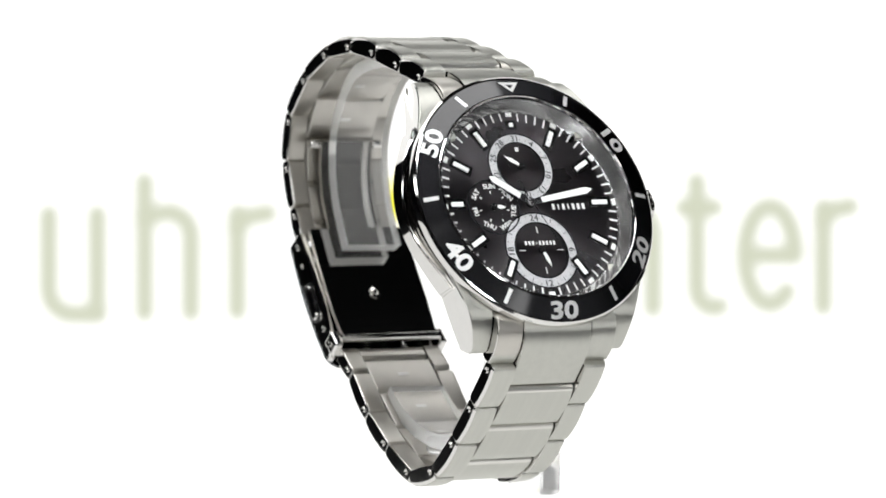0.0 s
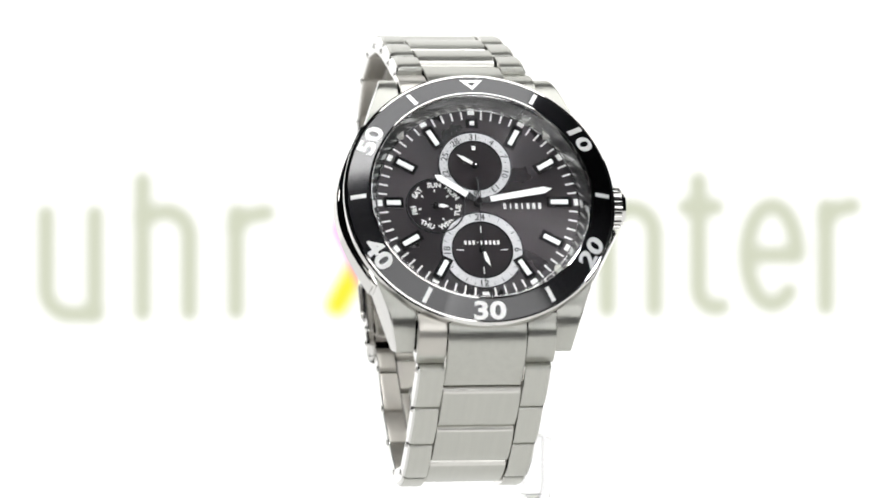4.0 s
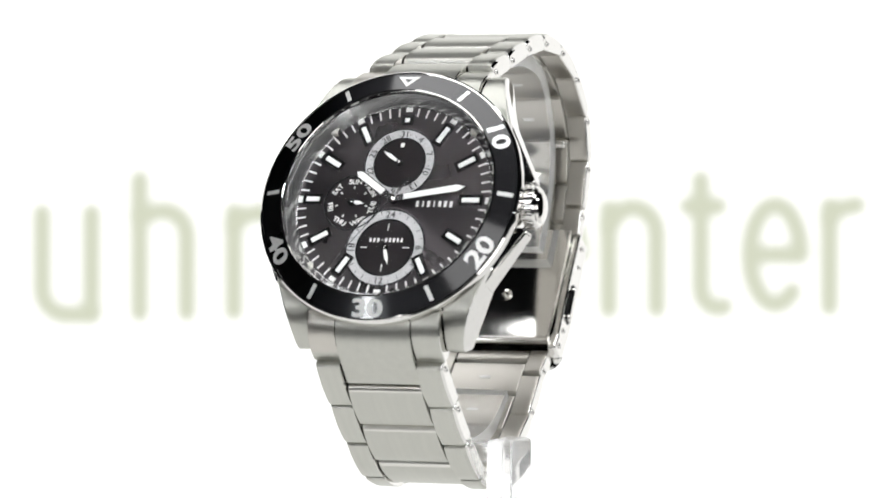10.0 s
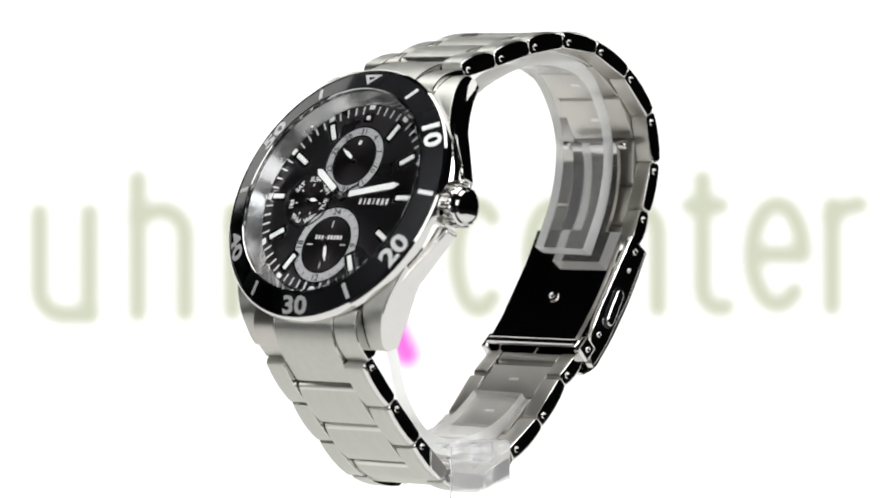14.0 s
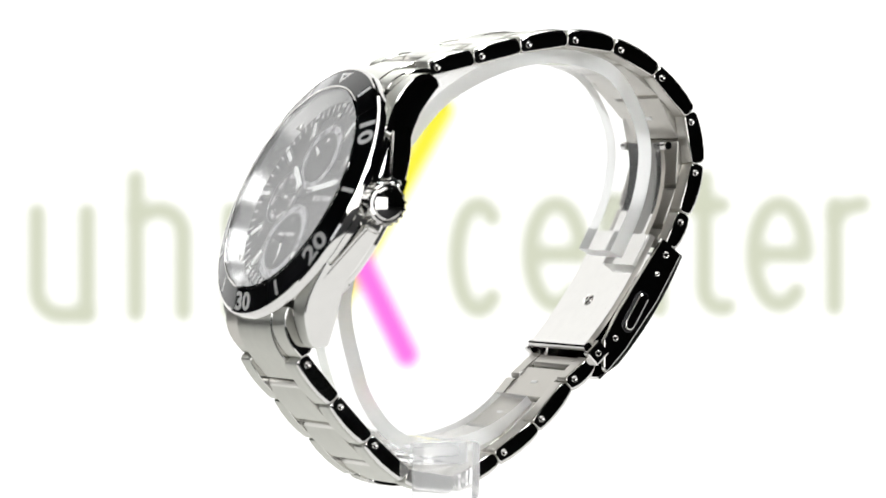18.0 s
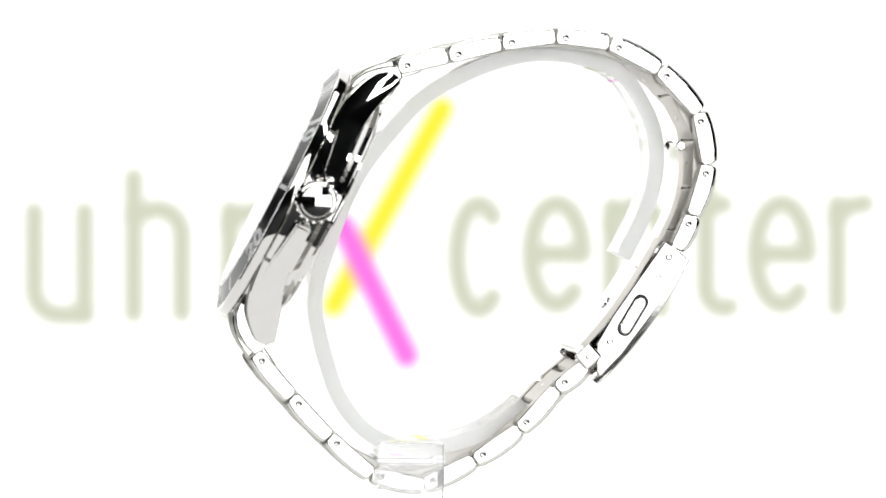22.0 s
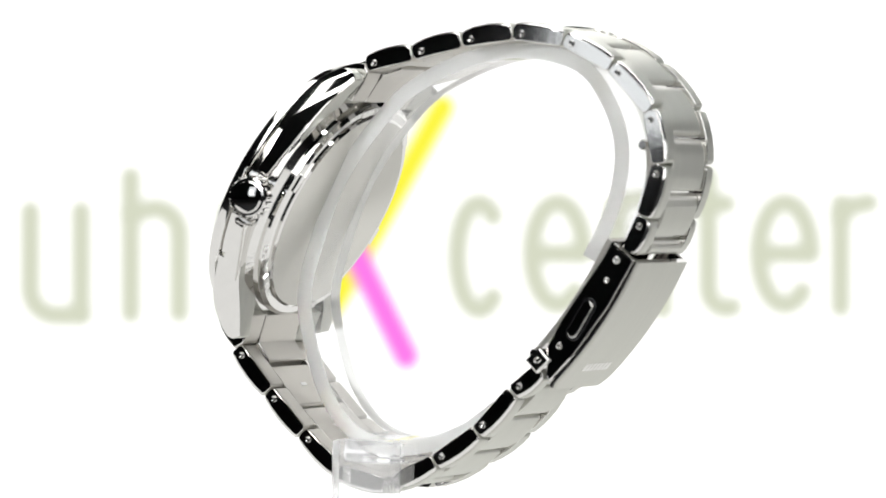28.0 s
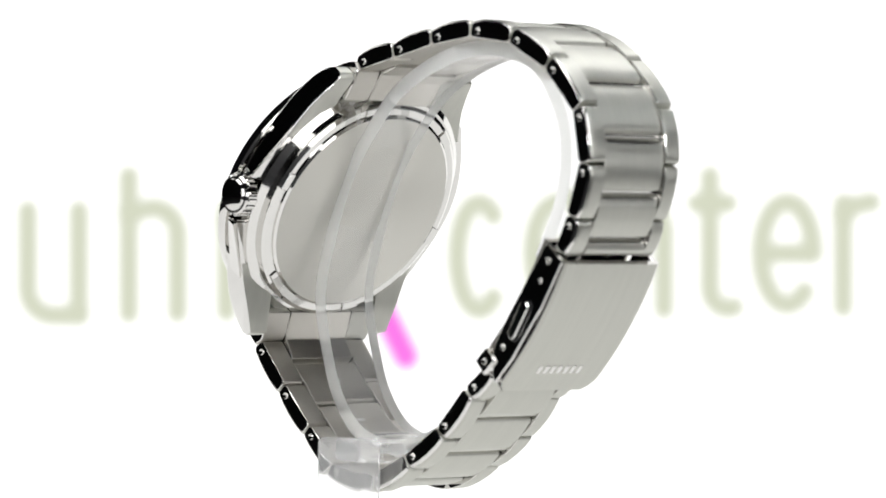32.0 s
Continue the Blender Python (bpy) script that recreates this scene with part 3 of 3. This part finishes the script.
def link_pose(a, b):
    """Frame between two joints: x across, y along, z outward."""
    a, b = Vector((0, *a)) * MM, Vector((0, *b)) * MM
    y = (b - a).normalized()
    x = Vector((1, 0, 0))
    z = x.cross(y)
    return Matrix.Translation((a + b) / 2) @ Matrix((x, y, z)).transposed().to_4x4(), (b - a).length / MM


def link_outline(l, rise, low=-1.3, high=0.95, lip=0):
    """Side view of a link. lip: -1 or 1 puts a lower rounded lip at that end."""
    h = l / 2
    end = [(-h, high - 0.62), (-h + 0.08, high - 0.34), (-h + 0.25, high - 0.13), (-h + 0.5, high)]
    step = [(-h, high - 1.0), (-h + 0.07, high - 0.66), (-h + 0.24, high - 0.36), (-h + 0.50, high - 0.15), (-h + 0.85, high - 0.04), (-h + 1.2, high + 0.03)]
    back = [(-y, z) for y, z in (step if lip > 0 else end)][::-1]
    mid = [(-h * 0.5, high + rise * 0.7), (0, high + rise), (h * 0.5, high + rise * 0.7)]
    return [(h, low + 0.5), (h - 0.45, low), (-h + 0.45, low), (-h, low + 0.5)] + (step if lip < 0 else end) + mid + back


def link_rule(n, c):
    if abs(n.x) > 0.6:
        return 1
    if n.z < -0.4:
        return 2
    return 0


def build_bracelet():
    rivet = mesh_of("rivet", lathe([(0, -0.2), (0.52, -0.2), (0.52, 0.05), (0.44, 0.16), (0.3, 0.10), (0, 0.08)], 20), polished, True)
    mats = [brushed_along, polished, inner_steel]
    chains = (UPPER, 1, 10.5, 9.3), (LOWER, -1, 9.4, 10.55)
    for joints, sense, w0, w1 in chains:
        n = len(joints) - 1
        frames = []
        for i in range(n):
            m, l = link_pose(joints[i], joints[i + 1])
            frames.append((m, l))
            k = i / max(n - 1, 1)
            xo = w0 + (w1 - w0) * k
            for s in (1, -1):
                full, low_edge = link_outline(l - 0.11, 0.4, -1.3, 1.45), link_outline(l - 0.20, 0.35, -1.2, 0.92)
                bm = loft_x([(6.35, full), (xo - 0.75, full), (xo - 0.28, link_outline(l - 0.14, 0.38, -1.3, 1.26)), (xo, low_edge)], 0.12)
                bm.transform(Matrix.Diagonal((s, 1, 1, 1)))
                bmesh.ops.recalc_face_normals(bm, faces=bm.faces)
                paint(bm, link_rule)
                side = put("side_link", mesh_of("side_link", bm, mats, True), watch, m, "brushed side link with polished flank")
                ends = -1 if sense > 0 else 1
                put("rivet", rivet, side, Matrix.Translation(Vector((s * xo, ends * (l / 2 - 1.55), -0.15)) * MM) @ pose(0, 0, 0, 0, 90 * s, 0))
        for i in range(n):
            # centre links bridge the joints, half a pitch off the side links
            if i + 1 >= n and sense > 0:
                a, b = frames[i][0].translation / MM, Vector((0, *joints[i + 1]))
            elif i == 0 and sense < 0:
                a, b = Vector((0, *joints[0])), frames[0][0].translation / MM
                m, l = link_pose(a.yz, b.yz)
                part("centre_link", paint(extrude_x(link_outline(l - 0.4, 0.3, -1.2, 1.2), -6.2, 6.2, 0.14), link_rule), mats, watch, "brushed centre link", m, True)
                a, b = frames[0][0].translation / MM, frames[1][0].translation / MM
            elif i + 1 < n:
                a, b = frames[i][0].translation / MM, frames[i + 1][0].translation / MM
            else:
                continue
            m, l = link_pose(a.yz, b.yz)
            bm = extrude_x(link_outline(l - 0.32, 0.4, -1.2, 1.5, -1 if sense > 0 else 1), -6.2, 6.2, 0.14, 2)
            roll = (-1 if sense > 0 else 1) * (l / 2 - 0.16)
            paint(bm, lambda nn, c: 1 if abs(c.y - roll) < 0.95 and nn.z > 0.2 else link_rule(nn, c))
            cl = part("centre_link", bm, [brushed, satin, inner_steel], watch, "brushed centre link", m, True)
            part("recess", block(1.9, 0.55, 0.12, 0.03), marking_grey, cl, "", Matrix.Translation((0, 0, -1.22 * MM)))
            part("pin", lathe([(0, -6.1), (0.55, -6.1), (0.55, 6.1), (0, 6.1)], 16), polished, cl, "", Matrix.Translation((0, -l / 2 * MM, 0.1 * MM)) @ pose(0, 0, 0, 0, 90, 0), True)
    # end links between the lugs
    def rounded(top, under):
        return smooth_path(top, 4) + under
    low = [(22.0, -8.9), (18.6, -8.4)]
    flip = lambda pts: [(-y, z) for y, z in pts]
    ends = (
        (rounded([(18.6, -2.3), (20.2, -2.6), (21.8, -3.5), (23.2, -4.9), (24.2, -6.2), (24.9, -7.5)], [(23.9, -8.9)] + low),
         rounded([(18.6, -2.15), (20.2, -2.4), (21.8, -3.2), (23.4, -4.4), (24.9, -5.9), (26.3, -7.6), (27.8, -10.3)], [(26.0, -11.6), (23.6, -9.2)] + low)),
        (rounded([(-18.6, -2.25), (-20.0, -2.4), (-21.4, -2.9), (-22.7, -3.9), (-23.9, -5.6), (-24.8, -7.9)], [(-23.4, -8.9)] + flip(low)),
         rounded([(-18.6, -2.1), (-20.0, -2.25), (-21.4, -2.7), (-22.8, -3.6), (-24.1, -5.0), (-25.3, -7.0), (-27.2, -11.4)], [(-24.9, -12.2), (-23.2, -9.2)] + flip(low))))
    for side, centre in ends:
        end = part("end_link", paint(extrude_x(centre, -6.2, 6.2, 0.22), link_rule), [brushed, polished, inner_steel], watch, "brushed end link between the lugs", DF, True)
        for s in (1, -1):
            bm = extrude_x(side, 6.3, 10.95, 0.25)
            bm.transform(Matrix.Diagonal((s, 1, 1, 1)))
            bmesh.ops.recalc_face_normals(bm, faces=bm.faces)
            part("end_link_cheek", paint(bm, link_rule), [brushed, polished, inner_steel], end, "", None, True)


def oval(sx, sy, sz):
    """A plate with round ends: thickness along x, length along y."""
    r = sz / 2
    ends = [(s * (sy / 2 - r + r * math.cos(a)), s * r * math.sin(a)) for s in (1, -1) for a in [radians(-90 + 22.5 * k) for k in range(9)]]
    return extrude_x(ends, -sx / 2, sx / 2, 0.18, 2)


def build_clasp():
    a, b = (34.0, -21.1), (20.4, -40.9)
    m, l = link_pose(a, b)
    h = l / 2
    # curved cover
    n = 30
    top = [(-h + l * k / n, 2.0 + 1.35 * (1 - ((k / n - 0.45) / 0.55) ** 2)) for k in range(n + 1)]
    edge = lambda y, z: 10.0 - 0.16 * max(y - (h - 2.6), 0) ** 2.4
    inset = lambda y, z: edge(y, z) - 0.55
    under = [(y, z - 0.9) for y, z in top][::-1]
    shoulder = [(y, z - 0.28) for y, z in top] + under
    at = lambda f, outline, sign: [(sign * f(y, z), y, z) for y, z in outline]
    bm = bmesh.new()
    rows = [[bm.verts.new(Vector(p) * MM) for p in pts] for pts in (at(edge, shoulder, -1), at(inset, top + under, -1), at(inset, top + under, 1), at(edge, shoulder, 1))]
    bm.faces.new(rows[0])
    bm.faces.new(rows[-1][::-1])
    for p, q in zip(rows, rows[1:]):
        for k in range(len(p)):
            kk = (k + 1) % len(p)
            bm.faces.new((p[kk], p[k], q[k], q[kk]))
    bmesh.ops.recalc_face_normals(bm, faces=bm.faces)
    bm.normal_update()
    paint(bm, lambda nn, c: 0 if nn.z > 0.3 else 1)
    clasp = part("clasp_cover", bm, [brushed, polished], watch, "smooth satin folding clasp cover", m, True)
    outline = [(-h - 0.2, -2.5), (-h, 1.8), (-h * 0.3, 2.45), (h * 0.5, 2.1), (h - 1.0, 1.3), (h - 1.4, 0.4), (h - 5.0, -2.1), (h - 10, -2.5)]
    for s in (1, -1):
        bm = extrude_x(outline, 9.1, 10.25, 0.2, 2)
        bm.transform(Matrix.Diagonal((s, 1, 1, 1)))
        bmesh.ops.recalc_face_normals(bm, faces=bm.faces)
        part("side_plate", bm, polished, clasp, "polished clasp flank with pin holes")
        for y, z, r in ((-h + 1.6, -0.55, 0.55), (-h + 5.0, -0.1, 0.42), (h - 6.4, -0.55, 0.5)):
            part("rivet", lathe([(0, -0.2), (r, -0.2), (r, 0.06), (r * 0.8, 0.16), (r * 0.55, 0.08), (0, 0.06)], 20), polished, clasp, "", Matrix.Translation(Vector((s * 10.25, y, z)) * MM) @ pose(0, 0, 0, 0, 90 * s, 0), True)
        button = part("push_button", oval(1.6, 6.4, 1.7), polished, clasp, "polished release button", Matrix.Translation(Vector((s * 10.1, -h + 12.2, 0.0)) * MM) @ pose(0, 0, 0, 4))
        part("button_slot", oval(0.5, 7.3, 2.5), frame_black, clasp, "dark slot round the button", Matrix.Translation(Vector((s * 10.12, -h + 12.2, 0.0)) * MM) @ pose(0, 0, 0, 4))
        bm = block(1.5, 3.2, 2.9, 0.35, 2)
        ear = part("hinge_ear", bm, polished, clasp, "polished hinge ear", Matrix.Translation(Vector((s * 10.0, h - 2.6, -2.0)) * MM) @ pose(0, 0, 0, -12))
        part("rivet", lathe([(0, -0.2), (0.5, -0.2), (0.5, 0.06), (0.4, 0.16), (0.28, 0.08), (0, 0.06)], 20), polished, clasp, "", Matrix.Translation(Vector((s * 10.8, h - 2.6, -2.0)) * MM) @ pose(0, 0, 0, 0, 90 * s, 0), True)
    # engraved word as plain bars
    for k in range(7):
        part("word_bar", block(0.8, 1.5, 0.16, 0.03), polished, clasp, "", Matrix.Translation(Vector((-4.2 + 1.4 * k, h - 4.6, 2.80)) * MM) @ pose(0, 0, 0, -8))
    # folding blades inside
    path = [(34.80, -4.23), (35.19, -9.03), (34.22, -14.31), (31.82, -19.59), (28.84, -24.39)]
    part("blade", ribbon(path, -4.6, 4.6, 0.7, 1), [polished, inner_steel], watch, "long mirror-polished folding blade")
    path = [(30.95, -19.11), (29.03, -22.66), (26.15, -27.46), (22.88, -32.07), (19.13, -36.49)]
    plate = part("blade", ribbon(path, -9.0, 9.0, 0.9, 1), [polished, inner_steel], watch, "wide mirror-polished folding blade")
    part("screw", lathe([(0, -0.1), (1.05, -0.1), (1.0, 0.25), (0.5, 0.35), (0, 0.15)], 24), polished, plate, "", link_pose((26.15, -27.46), (22.88, -32.07))[0] @ Matrix.Translation((0, 0, -0.35 * MM)) @ pose(0, 0, 0, 180), True)
    part("hinge_bar", lathe([(0, -9.4), (0.7, -9.4), (0.7, 9.4), (0, 9.4)], 20), polished, plate, "", Matrix.Translation((0, 19.03 * MM, -36.68 * MM)) @ pose(0, 0, 0, 0, 90, 0), True)
    for s in (1, -1):
        bm = lathe([(0, -0.9), (0.6, -0.9), (0.8, -0.6), (0.8, 0.6), (0.6, 0.9), (0, 0.9)], 24)
        part("hinge_barrel", bm, polished, plate, "", Matrix.Translation(Vector((s * 5.8, 34.9, -4.7)) * MM) @ pose(0, 0, 0, 0, 90, 0), True)


def smooth_path(path, n=6):
    """Points along a smooth line through the path."""
    pts = [Vector((0, *p)) for p in path]
    out = []
    for i in range(len(pts) - 1):
        p0, p1, p2, p3 = pts[max(i - 1, 0)], pts[i], pts[i + 1], pts[min(i + 2, len(pts) - 1)]
        for k in range(n):
            t = k / n
            out.append(0.5 * (2 * p1 + (p2 - p0) * t + (2 * p0 - 5 * p1 + 4 * p2 - p3) * t * t + (3 * p1 - p0 - 3 * p2 + p3) * t ** 3))
    out.append(pts[-1])
    return [(p.y, p.z) for p in out]


def ribbon(path, x0, x1, thick, edge_slot=None, n=6, bevel=0.12):
    """A bent plate that follows a path of (y, z) in millimetres."""
    line = smooth_path(path, n)
    bm = bmesh.new()
    rows = []
    for i, (y, z) in enumerate(line):
        ya, za = line[max(i - 1, 0)]
        yb, zb = line[min(i + 1, len(line) - 1)]
        l = math.hypot(yb - ya, zb - za)
        ny, nz = -(zb - za) / l * thick / 2, (yb - ya) / l * thick / 2
        rows.append([bm.verts.new((x * MM, (y + s * ny) * MM, (z + s * nz) * MM)) for x, s in ((x0, 1), (x1, 1), (x1, -1), (x0, -1))])
    for a, b in zip(rows, rows[1:]):
        for i in range(4):
            j = (i + 1) % 4
            f = bm.faces.new((a[i], a[j], b[j], b[i]))
            if edge_slot is not None and i in (1, 3):
                f.material_index = edge_slot
            f.smooth = True
    for r in (rows[0], rows[-1]):
        f = bm.faces.new(r)
        f.material_index = edge_slot or 0
    bmesh.ops.recalc_face_normals(bm, faces=bm.faces)
    for e in bm.edges:
        if len(e.link_faces) == 2 and e.calc_face_angle(0) > 0.6:
            e.smooth = False
    return bm


build_case()
build_crown()
build_bezel()
build_dial()
second_hand = build_pointers()
build_bracelet()
build_clasp()


# ---- the display stand ----
def build_stand():
    stand = new("watch_stand", None)
    tagged(stand, "clear acrylic watch stand with a bent holding strip", "watch stand", kind="thing")
    path = [(11.20, -45.40), (6.50, -48.90), (0.50, -51.40), (-6.50, -52.30), (-12.60, -50.60), (-17.00, -46.20), (-19.75, -40.30), (-22.10, -29.70), (-19.70, -19.80), (-16.10, -10.80), (-10.60, -3.10), (-4.40, 3.10), (5.38, 7.87), (14.51, 9.40), (24.13, 7.29), (29.22, 1.05), (31.15, -5.67), (29.99, -13.83), (26.15, -22.09)]
    strip = part("strip", ribbon(path, -5.1, 5.1, 2.4, 1), [acrylic, acrylic_edge], stand, "bent clear strip with frosted edges")
    strip.visible_shadow = False
    base = part("arm", extrude_x([(-12.5, -54.6), (-2.5, -54.6), (-2.5, -51.5), (-12.5, -51.5)], -6.0, 9.8, 0.9, 3), clear_block, stand, "clear acrylic arm")
    base.visible_shadow = False
    head = part("post_head", extrude_x([(-12.6, -61.0), (-2.4, -61.0), (-2.4, -50.8), (-12.6, -50.8)], 9.9, 14.2, 0.7, 2), frosted_block, stand, "frosted clear acrylic block")
    head.visible_shadow = False
    leg = part("post", extrude_x([(-12.3, -140.0), (-2.8, -140.0), (-2.8, -61.1), (-12.3, -61.1)], 10.2, 13.9, 0.5, 2), clear_post, stand, "clear acrylic post")
    leg.visible_shadow = False
    return stand


watch_stand = build_stand()


def motions():
    up = Matrix.Translation((0, 0, AXIS_Z))
    walk(watch, [(t, up @ pose(0, 0, 0, 0, 0, -a) @ LEAN) for t, a in TURN])
    walk(watch_stand, [(t, up @ pose(0, 0, 0, 0, 0, -a) @ pose(0.0016, 0.001, 0, 0, 0, 1.2)) for t, a in TURN])
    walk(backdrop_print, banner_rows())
    ticks = []
    for s in range(33):
        a = -(156 + 6 * s)
        ticks.append((s, HANDS @ pose(0, 0, 0, 0, 0, a)))
        if s < 32:
            ticks.append((s + 0.8, HANDS @ pose(0, 0, 0, 0, 0, a - 0.4)))
    walk(second_hand, ticks)


motions()
